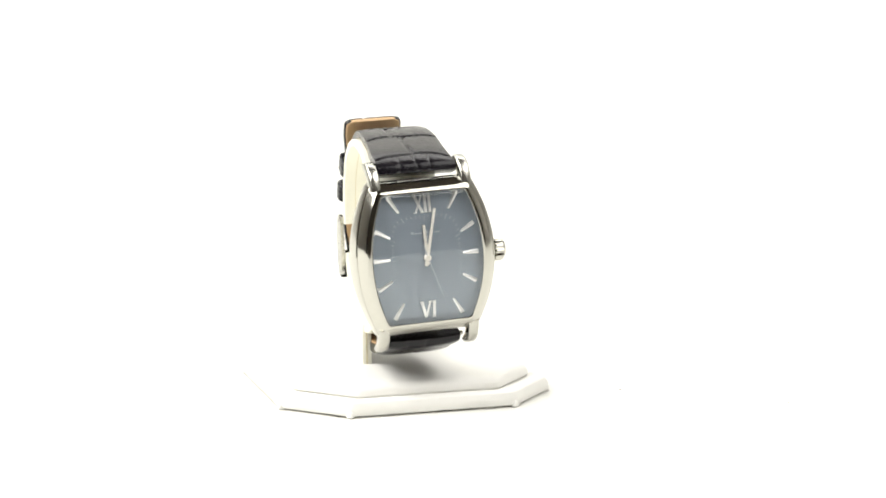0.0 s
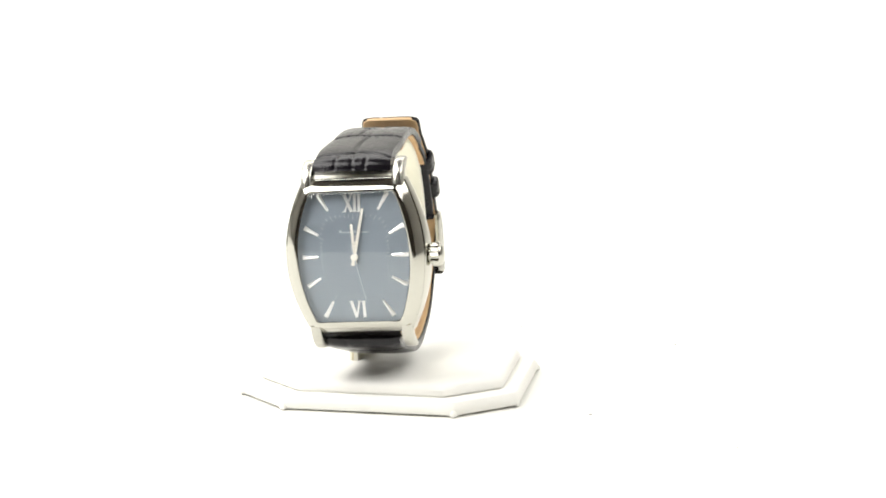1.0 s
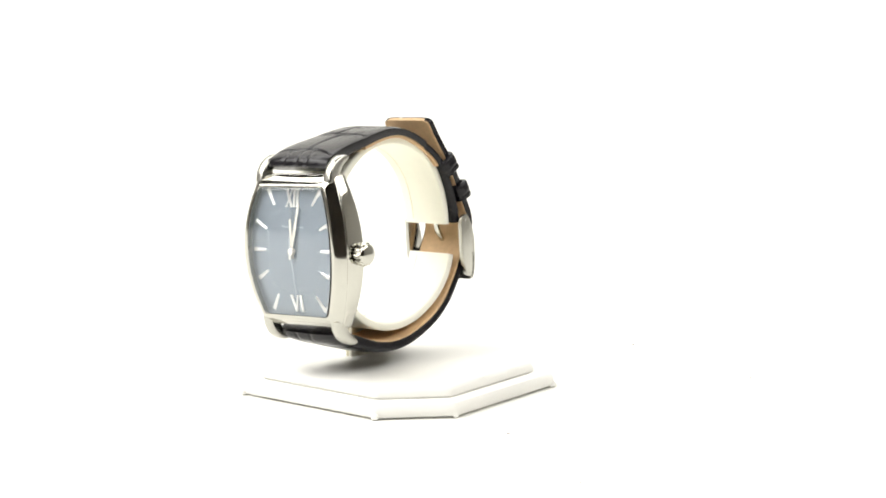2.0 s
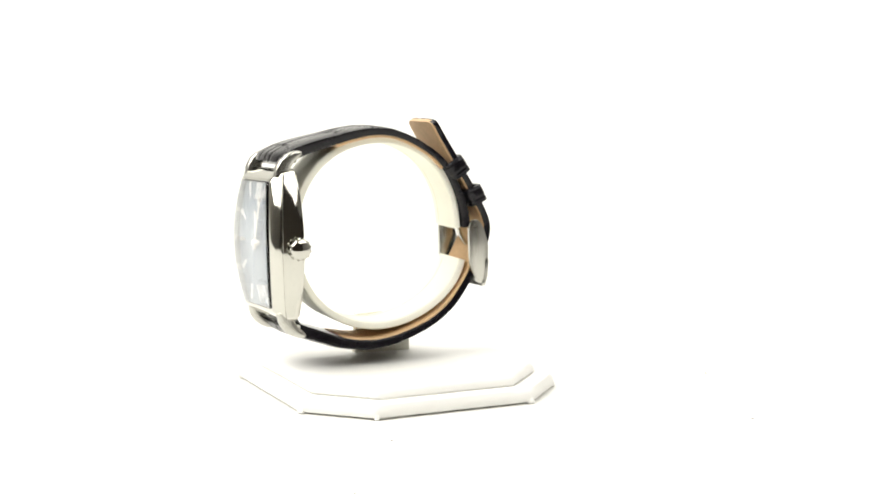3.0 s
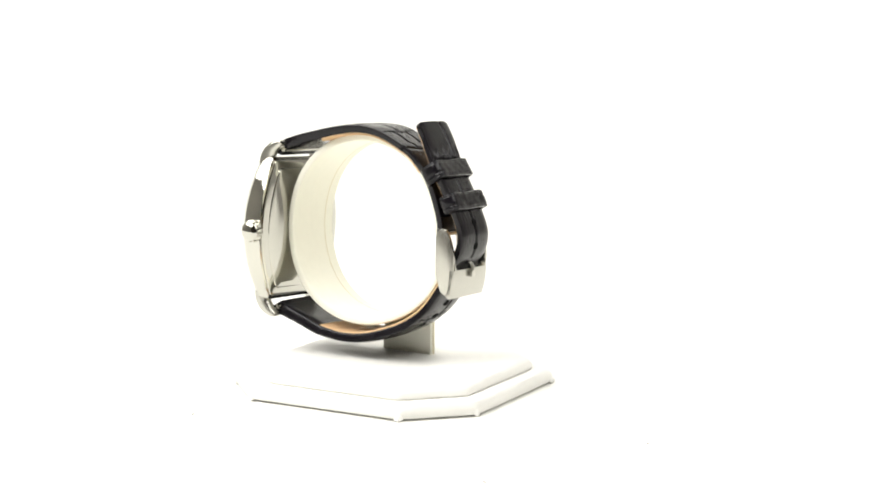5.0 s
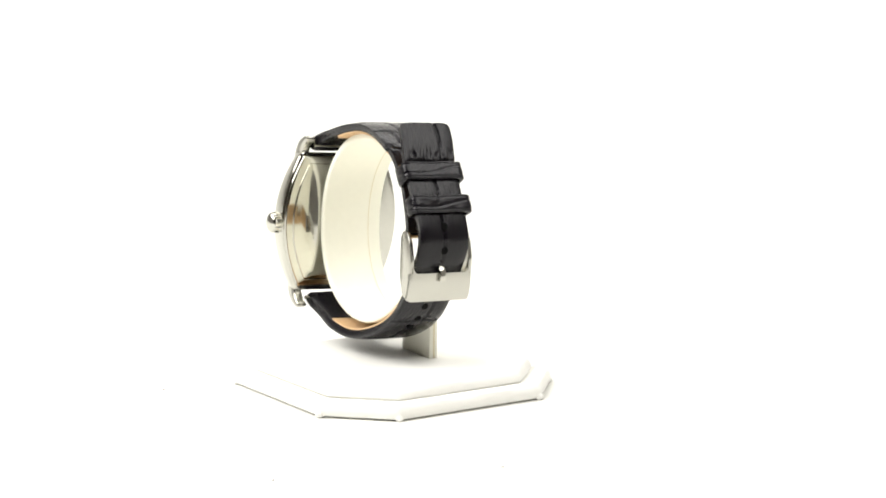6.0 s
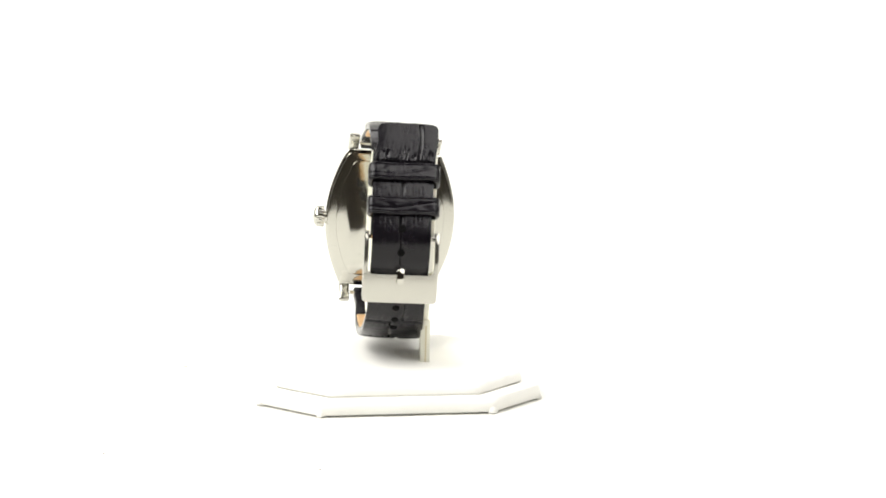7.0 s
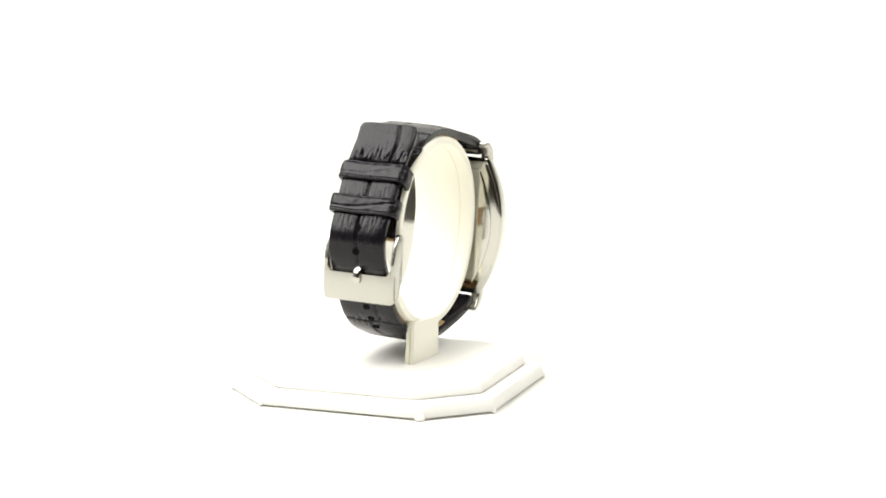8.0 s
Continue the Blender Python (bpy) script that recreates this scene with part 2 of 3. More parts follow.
def barrel(mid, end, hh, corner=1.6, n=20):
    """Outline of the barrel shape: straight top and bottom, bowed sides, rounded corners."""
    c = min(corner, hh * 0.3)
    lim = hh - c
    side = [(mid - (mid - end) * (z / hh) ** 2, z) for z in [-lim + 2 * lim * i / n for i in range(n + 1)]]
    x0 = side[-1][0]
    a, p, b = Vector((x0, lim)), Vector((x0 - 0.25 * c, hh)), Vector((x0 - 1.2 * c, hh))
    bend = [a * (1 - t) ** 2 + p * 2 * t * (1 - t) + b * t * t for t in (0.25, 0.5, 0.75, 1.0)]
    tops = [(b.x * (1 - 2 * k / 9), hh) for k in range(1, 9)]
    tr = [(q.x, q.y) for q in bend]
    tl = [(-x, z) for x, z in tr[::-1]]
    upper = tr + tops + tl
    return side + upper + [(-x, z) for x, z in side[::-1]] + [(-x, -z) for x, z in upper]


def bow(z):
    """How far the dial bends back towards twelve and six."""
    return 2.3 * (z / 22.5) ** 2


def bow_front(z):
    """The same for the case, bezel and crystal."""
    return 2.5 * (z / 22.5) ** 2


def head_ring(mid, end, hh, y, bowed=1.0, corner=1.6):
    return [at_head(x, y + bowed * bow_front(z), 48 + z) for x, z in barrel(mid, end, hh, corner)]


def numeral_bar(bm, a, b, w0, w1, y0, y1):
    """A tapered raised bar on the dial from a to b."""
    a, b = Vector(a), Vector(b)
    d = (b - a).normalized()
    s = Vector((-d.y, d.x))
    out = [a + s * w0 / 2, b + s * w1 / 2, b - s * w1 / 2, a - s * w0 / 2]
    prism(bm, [(p.x, p.y) for p in out], y0, y1, lambda u, v, w: at_head(u, w + bow(v), 48 + v), 0.12)


def facet_bar(bm, a, b, w0, w1, y0, y1):
    """A tapered bar with a ridge along its middle and two sloping facets."""
    a, b = Vector(a), Vector(b)
    d = (b - a).normalized()
    s = Vector((-d.y, d.x))

    def ring(p, w):
        pts = [(-0.5, y1), (-0.5, y1 + (y0 - y1) * 0.45), (0.0, y0), (0.5, y1 + (y0 - y1) * 0.45), (0.5, y1)]
        out = []
        for k, y in pts:
            q = p + s * (w * k)
            out.append(at_head(q.x, y + bow(q.y), 48 + q.y))
        return out
    loft(bm, [ring(a, w0), ring(b, w1)])


def watch():
    root = new("wrist_watch")
    tagged(root, "steel barrel-shaped wristwatch with blue dial and black crocodile strap", "watch")
    # case
    bm = bmesh.new()
    loft(bm, [head_ring(20.2, 14.2, 21.2, -36.3, 0), head_ring(21.2, 14.9, 22.0, -36.55, 0), head_ring(21.35, 15.0, 22.1, -36.75, 0), head_ring(21.3, 14.95, 22.1, -37.0, 0),
              head_ring(21.9, 15.5, 22.8, -37.25, 0), head_ring(21.85, 15.6, 23.1, -37.7, 0.1), head_ring(21.85, 15.6, 23.2, -39.0, 0.3), head_ring(21.75, 15.55, 23.2, -39.6, 0.38),
              head_ring(21.45, 15.35, 23.1, -43.1, 0.97), head_ring(21.35, 15.3, 23.05, -43.4, 1), head_ring(21.0, 15.1, 22.9, -43.52, 1),
              head_ring(20.0, 14.5, 22.0, -43.5, 1), head_ring(17.6, 13.1, 19.6, -43.2, 1)])
    case = part("case", bm, STEEL, root, "polished steel case")
    # bezel with a broad sloping flank
    bm = bmesh.new()
    loft(bm, [head_ring(20.95, 15.1, 22.9, -43.4), head_ring(20.95, 15.1, 22.9, -43.7), head_ring(20.87, 15.05, 22.8, -43.85), head_ring(20.6, 14.9, 22.6, -44.1),
              head_ring(19.6, 14.35, 21.4, -45.4), head_ring(18.5, 13.7, 20.3, -46.3), head_ring(18.2, 13.5, 20.05, -46.42),
              head_ring(17.7, 13.15, 19.7, -46.5), head_ring(17.2, 12.9, 19.5, -46.45), head_ring(16.95, 12.75, 19.35, -46.3), head_ring(16.85, 12.7, 19.3, -43.0)],
         cap_start=False, cap_end=False)
    part("bezel", bm, STEEL, root, "polished steel bezel")
    # back plate
    bm = bmesh.new()
    loft(bm, [head_ring(18.4, 13.0, 19.6, -36.6, 0), head_ring(18.2, 12.9, 19.4, -36.1, 0), head_ring(17.6, 12.5, 19.0, -35.95, 0)])
    part("back_plate", bm, STEEL, root, "polished steel back plate")
    # dial
    bm = bmesh.new()
    grid = [at_head(x, -43.95 + bow(z), 48 + z) for x, z in barrel(16.95, 12.75, 19.35)]
    loft(bm, [[q + Vector((0, 0.4, 0)) for q in grid], grid] + [[at_head(x, -43.95 + bow(z), 48 + z) for x, z in barrel(16.95 * k, 12.75 * k, 19.35 * k, 1.6 * k)]
                                                              for k in (0.9, 0.75, 0.6, 0.45, 0.3, 0.15, 0.03)])
    dial = part("dial", bm, DIAL, root, "blue grey satin dial")
    y0, y1 = -43.92, -44.3
    for sx, sz, a, b in ((1, 1, (7.6, 13.5), (10.5, 18.2)), (1, 1, (10.8, 6.4), (14.9, 8.8)), (1, 1, (11.2, 0.0), (15.9, 0.0)),
                         (1, -1, (10.8, 6.4), (14.9, 8.8)), (1, -1, (7.6, 13.5), (10.5, 18.2)), (-1, -1, (7.6, 13.5), (10.5, 18.2)),
                         (-1, -1, (10.8, 6.4), (14.9, 8.8)), (-1, 1, (11.2, 0.0), (15.9, 0.0)), (-1, 1, (10.8, 6.4), (14.9, 8.8)),
                         (-1, 1, (7.6, 13.5), (10.5, 18.2))):
        bm = bmesh.new()
        facet_bar(bm, (sx * a[0], sz * a[1] + 0.3), (sx * b[0], sz * b[1] + 0.3), 0.7, 1.35, y1, y0)
        part("hour_marker", bm, MARK, dial, angle=10)
    # twelve and six in applied roman numerals
    bm = bmesh.new()
    numeral_bar(bm, (-2.5, 18.3), (-0.3, 13.3), 0.85, 0.85, y1, y0)
    numeral_bar(bm, (-0.3, 18.3), (-2.5, 13.3), 0.45, 0.45, y1 - 0.02, y0)
    numeral_bar(bm, (0.65, 18.3), (0.65, 13.3), 0.8, 0.8, y1, y0)
    numeral_bar(bm, (1.95, 18.3), (1.95, 13.3), 0.8, 0.8, y1, y0)
    for x in (-2.5, -0.3, 0.65, 1.95):
        for z in (18.2, 13.4):
            numeral_bar(bm, (x - 0.6, z), (x + 0.6, z), 0.22, 0.22, y1, y0)
    part("numeral_twelve", bm, MARK, dial, "applied roman numeral twelve")
    bm = bmesh.new()
    numeral_bar(bm, (-2.2, -13.2), (-0.9, -18.2), 0.85, 0.85, y1, y0)
    numeral_bar(bm, (0.4, -13.2), (-0.9, -18.2), 0.5, 0.5, y1 - 0.02, y0)
    numeral_bar(bm, (1.6, -13.2), (1.6, -18.2), 0.85, 0.85, y1, y0)
    for x in (-2.2, 0.4, 1.6):
        numeral_bar(bm, (x - 0.6, -13.3), (x + 0.6, -13.3), 0.22, 0.22, y1, y0)
    numeral_bar(bm, (1.0, -18.1), (2.2, -18.1), 0.22, 0.22, y1, y0)
    part("numeral_six", bm, MARK, dial, "applied roman numeral six")
    # minute track: sixty printed ticks on a barrel-shaped ring
    ticks = bmesh.new()
    for k in range(60):
        a = 2 * math.pi * k / 60
        sx, cz = math.sin(a), math.cos(a)
        rho = (abs(sx / 10.6) ** 4.5 + abs(cz / 12.6) ** 4.5) ** (-1 / 4.5)
        ln = 1.5 if k % 5 == 0 else 0.9
        numeral_bar(ticks, (sx * rho, cz * rho), (sx * (rho - ln), cz * (rho - ln)), 0.2, 0.2, -44.0, -43.93)
    part("minute_track", ticks, PRINT, dial, "printed white minute track")
    bm = bmesh.new()
    for x0, x1, z, w in ((-4.4, -3.6, 7.6, 0.8), (-3.5, -2.4, 7.35, 0.4), (-2.2, -0.9, 7.35, 0.4), (0.1, 0.8, 7.6, 0.8), (0.95, 2.4, 7.35, 0.4), (2.6, 4.3, 7.35, 0.4),
                        (-1.3, 1.2, 6.1, 0.22)):
        numeral_bar(bm, (x0, z), (x1, z), w, w, -44.0, -43.93)
    part("dial_mark", bm, PRINT, dial, "small pale maker's mark")
    # hands
    bm = bmesh.new()
    numeral_bar(bm, (0.15, -2.0), (-0.5, 9.8), 1.05, 0.8, -44.75, -44.55)
    part("hour_hand", bm, HANDM, dial, "champagne baton hour hand")
    bm = bmesh.new()
    numeral_bar(bm, (-0.6, -2.4), (3.2, 14.4), 1.1, 0.7, -45.1, -44.9)
    part("minute_hand", bm, HANDM, dial, "champagne baton minute hand")
    bm = bmesh.new()
    prism(bm, [(-0.17, 3.6), (0.17, 3.6), (0.07, -14.4), (-0.07, -14.4)], -0.06, 0.06, lambda u, v, w: (u, w, v))
    second = new("second_hand", finish("second_hand", bm, PRINT))
    second.parent = dial
    tagged(second, "thin pale seconds hand")
    bm = bmesh.new()
    tube(bm, at_head(0, -43.9, 48), at_head(0, -45.45, 48), 1.05, 20, 0.2)
    part("hand_hub", bm, HANDM, dial)
    # crystal, bent like the bezel
    bm = bmesh.new()
    steps = [1 - 0.97 * i / 16 for i in range(17)]
    rim = [head_ring(16.8, 12.65, 19.25, -45.9), head_ring(16.8, 12.65, 19.25, -46.6), head_ring(16.65, 12.55, 19.15, -46.72)]
    loft(bm, rim + [head_ring(16.5 * k, 12.45 * k, 19.0 * k, -46.8 - 0.75 * (1 - k ** 4), 1, 1.6 * k) for k in steps], cap_start=False)
    loft(bm, [rim[0]] + [head_ring(16.7 * k, 12.6 * k, 19.2 * k, -45.9 - 0.5 * (1 - k ** 4), 1, 1.6 * k) for k in steps], cap_start=False)
    bmesh.ops.remove_doubles(bm, verts=bm.verts, dist=1e-7)
    crystal = part("crystal", bm, GLASS, root, "clear domed crystal", 60)
    crystal.visible_shadow = False
    # lugs
    line = [(-40.9, 68.6, 2.6), (-40.6, 71.0, 2.4), (-39.7, 72.9, 2.1), (-38.3, 74.3, 1.75), (-36.7, 75.3, 1.4), (-35.4, 75.8, 1.0), (-34.8, 75.9, 0.5)]
    for sx in (-1, 1):
        for sz in (1, -1):
            bm = bmesh.new()
            rings = []
            for i, (y, z, th) in enumerate(line):
                a, b = Vector(line[max(0, i - 1)][:2]), Vector(line[min(len(line) - 1, i + 1)][:2])
                t = (b - a).normalized()
                ring = []
                for k in range(20):
                    q = 2 * math.pi * k / 20
                    cu, su = math.cos(q), math.sin(q)
                    u = 1.75 * abs(cu) ** 0.5 * (1 if cu > 0 else -1)
                    v = th * abs(su) ** 0.6 * (1 if su > 0 else -1)
                    zz = z + t.x * v
                    ring.append(at_head(sx * (13.85 + u), y - t.y * v, zz if sz > 0 else 96 - zz))
                rings.append(ring)
            loft(bm, rings)
            part("lug", bm, SATIN, root, angle=60)
    for sz in (1, -1):
        bm = bmesh.new()
        tube(bm, at_head(-12, -36.0, 48 + sz * 25.6), at_head(12, -36.0, 48 + sz * 25.6), 0.75, 12)
        part("spring_bar", bm, STEEL, root)
    # crown, fluted, with a domed end
    bm = bmesh.new()
    n = 96
    def crown_ring(x, r, flute):
        return [at_head(x, -39.0 + (r - flute * (0.5 + 0.5 * math.cos(13 * a))) * math.cos(a), 47.4 + (r - flute * (0.5 + 0.5 * math.cos(13 * a))) * math.sin(a))
                for a in [2 * math.pi * i / n for i in range(n)]]
    loft(bm, [crown_ring(21.0, 2.2, 0), crown_ring(22.2, 2.2, 0), crown_ring(22.25, 3.2, 0.1), crown_ring(22.5, 3.6, 0.55), crown_ring(24.6, 3.6, 0.55), crown_ring(24.8, 3.3, 0.2)]
         + [crown_ring(24.82 + 1.2 * math.sin(radians(d)), 3.1 * math.cos(radians(d)), 0) for d in (0, 12, 24, 36, 48, 60, 72, 84)])
    part("crown", bm, STEEL, root, "fluted steel winding crown")
    straps(root)
    buckle(root)
    return root, second


def drift(y):
    """The strap runs slightly off the square towards the buckle."""
    return -0.05 * (y + 43)


def twisted(x, y, z):
    """A point of the strap: towards the buckle the strap turns a little off the head's square."""
    k = min(1.0, max(0.0, (y + 15) / 30))
    a = radians(6.5) * k * k * (3 - 2 * k)
    h = min(1.0, max(0.0, (y + 36) / 16))
    skew = math.sin(HEAD_YAW) * (1 - h * h * (3 - 2 * h))
    tail = -1.2 * min(1.0, max(0.0, (z - 72) / 8)) if y > 8 else 0.0
    return at(drift(y) + tail + x * math.cos(a) - skew * (y + 45), y + (x - 9.5) * math.sin(a) + x * skew, z)


def sweep_strap(bm, outer, thick, width, cells, inset=0.0, n=280, nv=90, relief=0.0, pad=0.0, lift=0.0, shallow=0.0):
    """A band along the outer run (y, z). thick, width: functions of the share along it. cells: grooves of the grain."""
    path, length = spline(outer, n)
    rings = []
    for i, p in enumerate(path):
        s = i / (n - 1)
        a, b = path[max(0, i - 1)], path[min(n - 1, i + 1)]
        t = (b - a).normalized()
        nor = Vector((-t.y, t.x))
        if nor.dot(p - Vector((-7, 50))) < 0:
            nor = -nor
        w, th, rise = width(s) - inset, thick(s), lift + shallow * min(1, max(0, (s - 0.8) * 6))
        ring = []
        for j in range(nv + 1):
            v = -1 + 2 * j / nv
            edge = 1 - abs(v) ** 6
            h = -(1 - edge) * 0.55 * min(1, th / 3) + pad * edge * max(0, 1 - s * 2.2) * 0.3 * (1 - v * v)
            if relief:
                h -= relief * groove(s * length, v, cells) * (0.25 + 0.75 * edge)
            q = p + nor * (h + rise)
            ring.append(twisted(v * w, q.x, q.y))
        for v in (1.0, 0.97, 0.6, 0.0, -0.6, -0.97, -1.0):
            k = th - (0.35 if abs(v) > 0.99 else 0.0)
            q = p - nor * (k - rise)
            ring.append(twisted(v * w, q.x, q.y))
        rings.append(ring)
    loft(bm, rings)


def groove(d, v, cells):
    """Depth 0..1 of the grain's grooves at d along the strap and v across it."""
    best, near = 0.0, 99.0
    for i, (c, bend, lines) in enumerate(cells):
        if bend is not None:
            e = abs(d - c - bend * (1 - v * v) - 0.35 * math.sin(5 * v + c))
            near = min(near, e)
            best = max(best, math.exp(-(e / 0.38) ** 2))
        start = c + (bend or 0) * (1 - v * v)
        nxt = cells[i + 1] if i + 1 < len(cells) else (c + 40, 0, ())
        if start < d < nxt[0] + (nxt[1] or 0) * (1 - v * v):
            for k, l in enumerate(lines):
                x = abs(v - l - 0.03 * math.sin(d * 0.3 + 3 * k + c)) * 10
                best = max(best, (0.3 if c == 0 else 0.85) * math.exp(-(x / 0.48) ** 2))
    # short creases that run along the strap beside the cross grooves
    crease = noise.noise(Vector((v * 15, d * 0.26, 3.0))) + 0.5 * noise.noise(Vector((v * 26, d * 0.5, 8.0)))
    best += max(0.0, crease) * (0.65 * math.exp(-(near / 3.0) ** 2) + (0.6 * math.exp(-((d - 120.6) / 1.9) ** 2) + 0.4 * math.exp(-((d - 105) / 5) ** 2) + 0.12)) * (1 - math.exp(-(d / 14) ** 4))
    return best


def straps(root):
    rnd = random.Random(4)
    # upper strap from the twelve o'clock lugs over the cuff and down to the buckle
    up = [(-42.0, 73.4), (-41.0, 75.7), (-38.2, 77.4), (-33.5, 79.1), (-28.0, 80.5), (-22.5, 81.7), (-16.5, 83.0), (-9.4, 83.8), (-2.4, 83.1), (4.7, 80.4), (11.8, 76.3), (16.6, 71.7), (19.8, 66.6),
          (22.3, 60.5), (24.0, 54.8), (24.2, 50.5)]
    cells = [(0.0, None, (-0.45, 0.02, 0.34)), (6.0, 1.9, (0.03,)), (23.0, 1.2, (-0.25,)), (36, -1, (0.1,)), (46, 1, (-0.2, 0.4)), (56, 1, (0.0,)), (66, 0.5, ())]
    bm = bmesh.new()
    sweep_strap(bm, up, lambda s: 4.2 - 1.9 * min(1, s * 1.8), lambda s: 11.85 - 2.6 * min(1, s * 1.25), cells, relief=0.62, pad=1.2, lift=-0.25)
    upper = part("strap_upper", bm, LEATHER, root, "padded black crocodile-grain strap piece", 50)
    lined = [(p[0], p[1]) for p in up[5:-4]]
    bm = bmesh.new()
    sweep_strap(bm, lined, lambda s: 3.1 - 1.3 * min(1, s * 1.6), lambda s: 11.0 - 1.9 * min(1, s * 1.2), [], inset=0.25, n=80, nv=8, lift=-1.4)
    part("lining", bm, LINING, upper, "tan leather lining")
    # lower strap from the six o'clock lugs under the cuff, through the buckle and keepers to its free tail
    lo = [(-39.6, 22.4), (-38.2, 20.2), (-34.8, 18.6), (-27.3, 16.2), (-20.9, 14.3), (-12.9, 13.2), (-5.8, 13.6), (1.4, 15.4), (10.8, 19.4), (18.3, 25.0), (23.4, 31.7), (26.0, 36.3),
          (28.2, 41.0), (30.4, 45.2), (31.3, 49.3), (30.8, 53.2), (28.4, 58.6), (25.5, 63.8), (22.5, 68.8), (18.9, 75.1), (13.0, 85.3)]
    cells2 = [(0.0, None, (-0.4, 0.1)), (10, 1, (0.05,)), (26, 1, (-0.2,)), (42, 1, (0.1,)), (60, 0.3, (-0.3,)), (70, None, ()),
              (85, None, (0.02,)), (118.3, 0.4, (-0.42,))]
    bm = bmesh.new()
    sweep_strap(bm, lo, lambda s: 4.3 - 1.9 * min(1, s * 2.2) - 0.6 * max(0, (s - 0.8) * 5), tail_width, cells2, relief=0.65, pad=1.2, n=380)
    lower = part("strap_lower", bm, LEATHER, root, "black crocodile-grain strap piece with punched holes", 50)
    bm = bmesh.new()
    sweep_strap(bm, lo[4:-1] + [(12.94, 85.4)], lambda s: 0.7 * min(1, max(0, (s - 0.8) * 6)) + 2.5 - 1.2 * min(1, s * 1.8) - 0.55 * max(0, (s - 0.78) * 4.5), lambda s: tail_width(0.145 + 0.855 * s, 0.6), [], inset=0.3, n=140, nv=8, lift=-1.4, shallow=0.7)
    part("lining", bm, LINING, lower, "tan leather lining")
    # punched holes: no recess, raised plugs painted near black for the shade inside
    run = spline(lo, 400)[0]
    for want, first in ((54.8, 250), (47.3, 220), (28.4, 150), (24.0, 150), (20.6, 150)):
        i = min(range(first, 330) if want > 40 else range(150, 240), key=lambda q: abs(run[q].y - want))
        t = (run[i + 1] - run[i - 1]).normalized()
        (y, z), (ny, nz) = run[i], (t.y, -t.x)
        bm = bmesh.new()
        a = Vector((y, z)) + Vector((ny, nz)) * 0.25
        b = Vector((y, z)) - Vector((ny, nz)) * 1.5
        tube(bm, twisted(0, b.x, b.y), twisted(0, a.x, a.y), 1.15, 16, 0.15)
        part("hole_shade_plug", bm, HOLE_SHADE, lower)
    # keepers
    for (y, z), (ty, tz), hn, ht, name in (((19.5, 69.6), (0.57, -0.82), 3.5, 3.0, "keeper"), ((25.9, 60.6), (0.43, -0.90), 2.9, 2.9, "keeper")):
        keeper(root, y, z, ty, tz, hn, ht, name)


def tail_width(s, less=0.0):
    w = 11.85 - 2.9 * min(1, s * 2.0)
    if s > 0.985:
        k = (s - 0.985) / 0.015
        w -= 1.9 * (1 - math.sqrt(max(0.0, 1 - k * k)))
    if s > 0.75:
        w += 0.5 * min(1.0, (s - 0.75) / 0.1)
    return w - less * 0.3


def keeper(root, y, z, ty, tz, hn, ht, name):
    t = Vector((ty, tz)).normalized()
    nor = Vector((-t.y, t.x))
    if nor.x < 0:
        nor = -nor
    corners = rounded([(-11.1, -hn), (11.1, -hn), (11.1, hn), (-11.1, hn)], 2.4, 5)
    outline = []
    for a, b in zip(corners, corners[1:] + corners[:1]):
        m = max(1, int(math.dist(a, b) / 0.7))
        outline += [(a[0] + (b[0] - a[0]) * i / m, a[1] + (b[1] - a[1]) * i / m) for i in range(m)]
    inner = [(u * 0.9, v * (1 - 1.1 / hn)) for u, v in outline]
    bm = bmesh.new()

    def ring(src, k, grow, rough=0.0):
        out = []
        for u, v in src:
            g = grow + rough * (noise.noise(Vector((u * 0.55, k * 0.5, v + y))) - 0.5 * max(0.0, noise.noise(Vector((u * 1.4, k * 0.15, y)))))
            if rough:
                g -= 0.16 * math.exp(-((k / ht + 0.15 - 0.55 * math.sin(u * 0.12 + y)) / 0.13) ** 2)
            q = Vector((y, z)) + nor * (v * (1 + g / hn)) + t * (k + 0.12 * math.sin(u * 0.35 + y))
            out.append(twisted(u * (1 + g / 11) - 0.3, q.x, q.y))
        return out
    rows = [ring(inner, -ht, 0)]
    for k in [-1.0, -0.93, -0.86] + [i * 0.08 for i in range(-10, 11)] + [0.86, 0.93, 1.0]:
        edge = abs(k)
        g = 0.1 * (1 - k * k) - (0.45 if edge > 0.97 else 0.12 if edge > 0.9 else 0.0) - (0.12 if 0.65 < edge < 0.75 else 0.0)
        rows.append(ring(outline, ht * k, g, 0.14))
    rows.append(ring(inner, ht, 0))
    rows.append(rows[0])
    loft(bm, rows, cap_start=False, cap_end=False)
    bmesh.ops.remove_doubles(bm, verts=bm.verts, dist=1e-7)
    part(name, bm, LEATHER, root, "black leather keeper loop", 50)


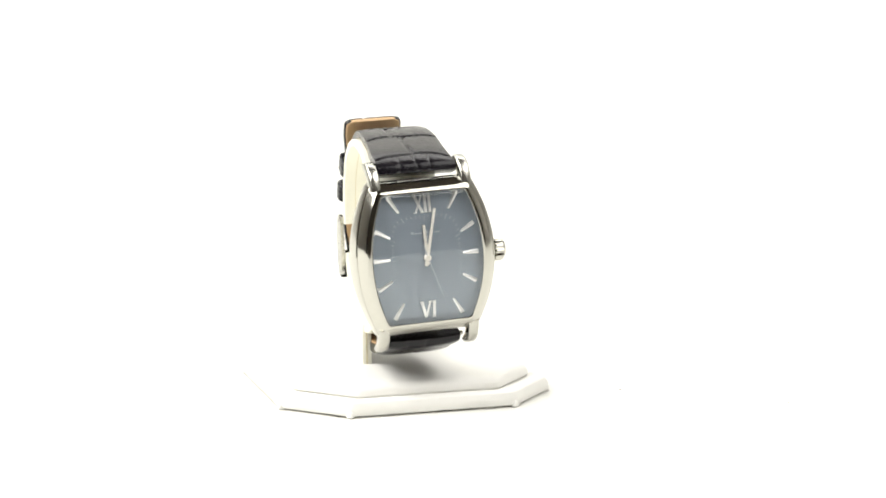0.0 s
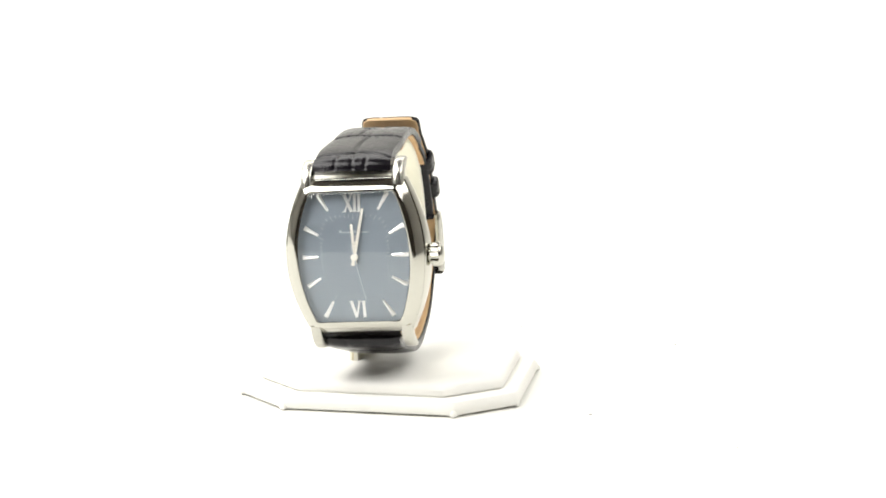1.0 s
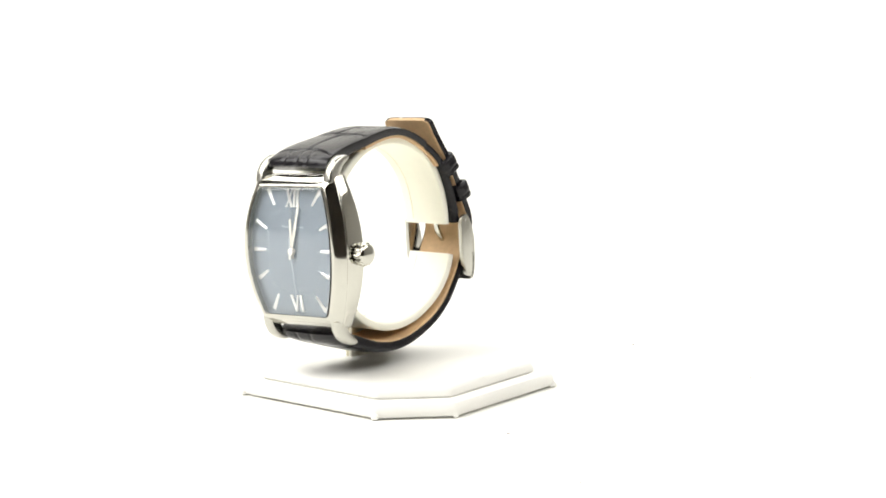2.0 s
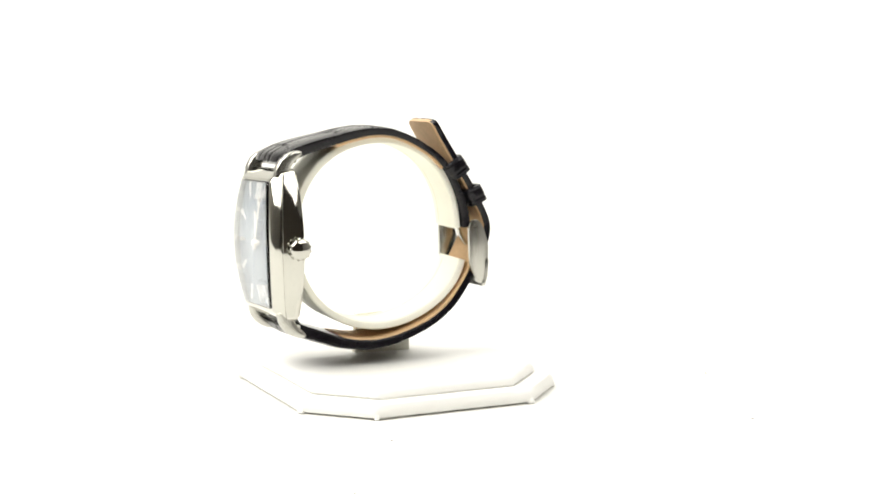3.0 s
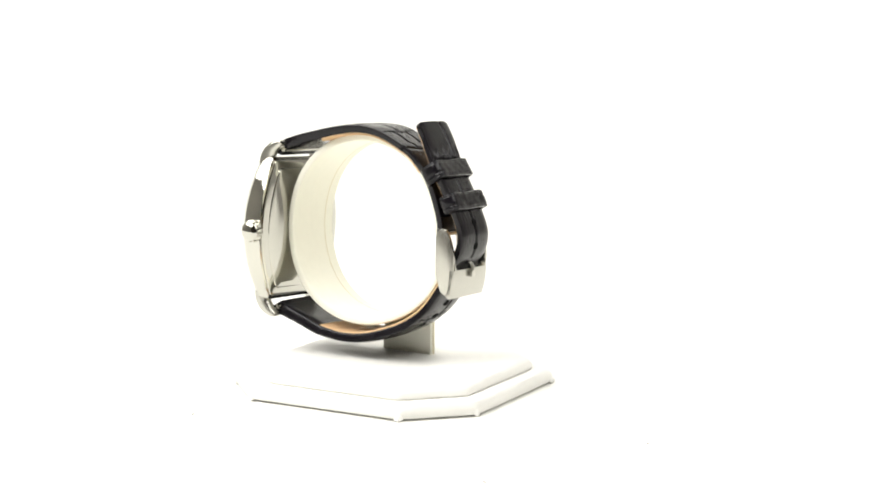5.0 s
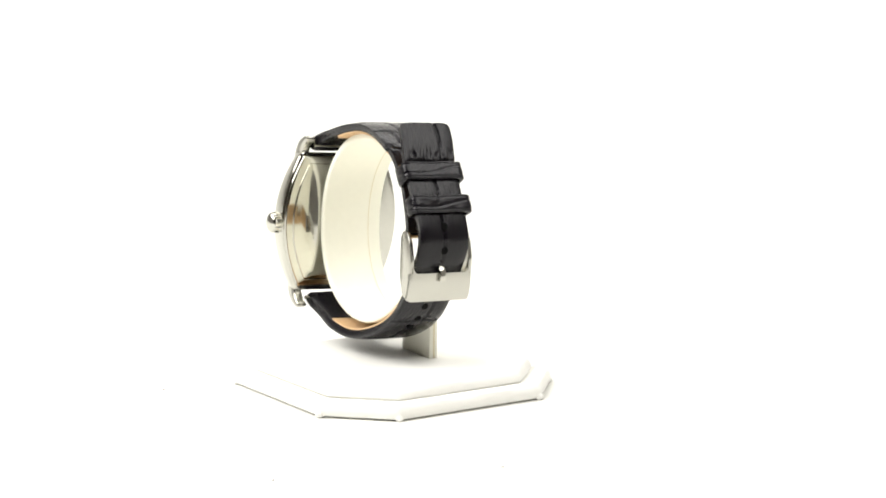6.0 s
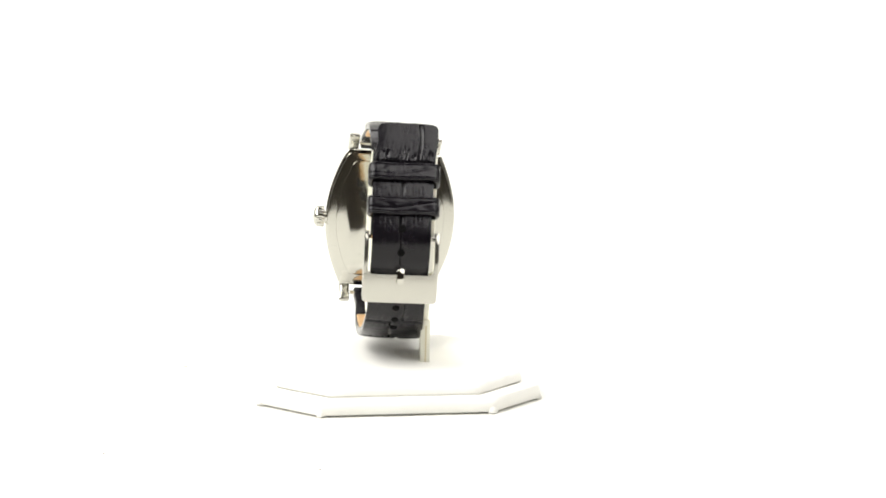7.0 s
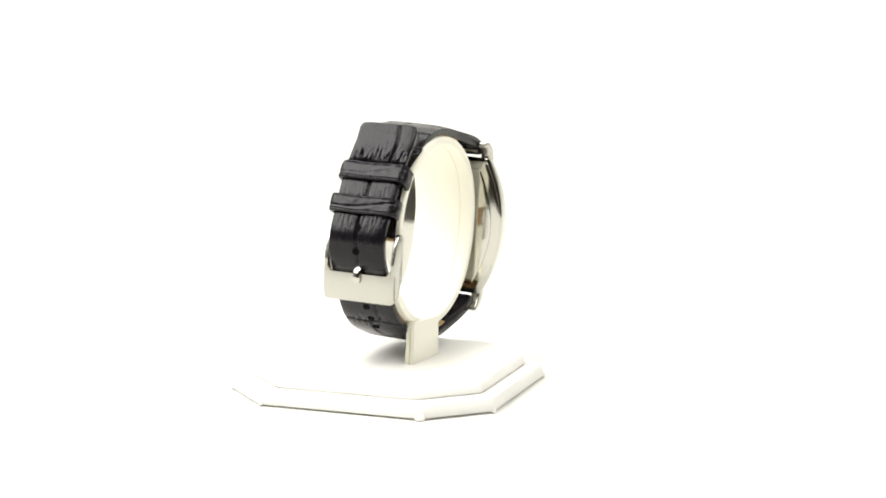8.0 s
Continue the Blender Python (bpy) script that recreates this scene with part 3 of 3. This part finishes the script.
def buckle(root):
    xc = -0.4
    arm = rounded([(22.4, 50.6), (23.3, 52.8), (25.7, 53.2), (27.6, 50.2), (29.2, 44.6), (29.0, 38.6), (28.2, 31.9), (24.8, 33.0), (22.7, 38.7)], 1.4, 4)
    bm = bmesh.new()
    # outer plate below the opening
    prof = spline([(29.4, 40.3), (29.4, 38.0), (29.1, 35.0), (28.3, 31.4)], 10)[0]
    inner = [p - Vector((1.2, 0.0)) for p in prof]
    loop = [(p.x, p.y) for p in prof] + [(p.x, p.y) for p in inner[::-1]]
    xs = [-11.5, -11.35, -11.0, -10.5, -6, 0, 6, 10.5, 11.0, 11.35, 11.5]
    k = [1.1, 0.65, 0.25, 0, 0, 0, 0, 0, 0.25, 0.65, 1.1]
    loft(bm, [[twisted(x + xc, y - d * 0.4, z + (d if z < 32.5 else 0)) for y, z in loop] for x, d in zip(xs, k)])
    frame_ob = part("buckle", bm, SATIN, root, "satin steel pin buckle")
    for sx in (-1, 1):
        bm = bmesh.new()
        prism(bm, arm, 10.2, 11.5, lambda u, v, w: twisted(xc + sx * w, u, v), 0.2)
        part("side_arm", bm, SATIN, frame_ob)
        bm = bmesh.new()
        tube(bm, twisted(xc + sx * 11.3, 24.5, 51.2), twisted(xc + sx * 11.65, 24.5, 51.2), 0.45, 12)
        part("rivet", bm, STEEL, frame_ob)
    # rounded inner corners of the opening
    for sx in (-1, 1):
        bm = bmesh.new()
        arc = [(10.3 - 2.2 + 2.2 * math.sin(a), 42.4 - 2.2 * math.cos(a)) for a in [math.pi / 16 * i for i in range(9)]]
        prism(bm, [(10.5, 40.0), (8.0, 40.0)] + arc + [(10.5, 42.4)], 28.35, 29.35, lambda u, v, w: twisted(xc + sx * u, w, v))
        part("corner_web", bm, SATIN, frame_ob)
    bm = bmesh.new()
    tube(bm, twisted(xc - 10.6, 24.4, 51.2), twisted(xc + 10.6, 24.4, 51.2), 0.7, 12)
    part("bar", bm, STEEL, frame_ob)
    bm = bmesh.new()
    run = spline([(24.2, 51.2), (24.6, 48.0), (27.0, 44.0), (29.2, 41.6), (30.0, 39.8), (30.0, 37.8)], 24)[0]
    rings = []
    for i, p in enumerate(run):
        a, b = run[max(0, i - 1)], run[min(23, i + 1)]
        t = (b - a).normalized()
        nn = Vector((-t.y, t.x))
        w = 0.85 if i < 17 else 1.1
        rings.append([twisted(xc + x, *(p + nn * h)) for x, h in rounded([(-w, -0.55), (w, -0.55), (w, 0.55), (-w, 0.55)], 0.35, 2)])
    loft(bm, rings)
    part("pin", bm, STEEL, frame_ob, "polished buckle pin")


# ---- build ----
GAP_HI, GAP_LO = 0.5, -19.5
platter = turntable()
stand = display_stand()
timepiece, second_hand = watch()
specks = [dust(69.3, -24.0, 0.6, 20), dust(80.0, 86.7, 0.6, 70), dust(20.0, 103.3, 0.55, 0), dust(-77.2, -82.3, 0.4, 40), dust(115.8, -49.8, 0.45, 110)]


def motions():
    """The platter turns evenly and carries all that stands on it; the seconds hand ticks."""
    times = [0.5 * k for k in range(17)]

    def angle(t):
        return 11.2 - 27.55 * t + 0.041 * t * t
    base = {platter: Matrix.Identity(4), stand: Matrix.Identity(4)}
    lean = Matrix.Rotation(radians(-3.0), 4, "Y")
    pivot = Vector((0, -43, 48)) * U
    base[timepiece] = Matrix.Rotation(radians(-0.5), 4, "Z") @ Matrix.Translation(pivot + Vector((1.2 * U, 0, 0))) @ lean @ Matrix.Translation(ORIGIN * U - pivot)
    for ob, place, turn in specks:
        base[ob] = pose(*place, 0, 0, turn)
    for ob, m in base.items():
        walk(ob, [(t, Matrix.Rotation(radians(angle(t)), 4, "Z") @ m) for t in times])
    hub = at_head(0, -45.28, 48.3) * U
    rows = []
    for k in range(-1, 9):
        a = 13.4 - 6 * k
        for t in (k + 0.22, k + 1.15):
            if 0 <= t <= 8:
                rows.append((t, pose(*hub, 0, 0, math.degrees(HEAD_YAW)) @ Matrix.Rotation(radians(-a), 4, "Y")))
    rows = [(0.0, pose(*hub, 0, 0, math.degrees(HEAD_YAW)) @ Matrix.Rotation(radians(-19.4), 4, "Y"))] + rows
    rows.append((8.0, rows[-1][1]))
    walk(second_hand, rows)


motions()
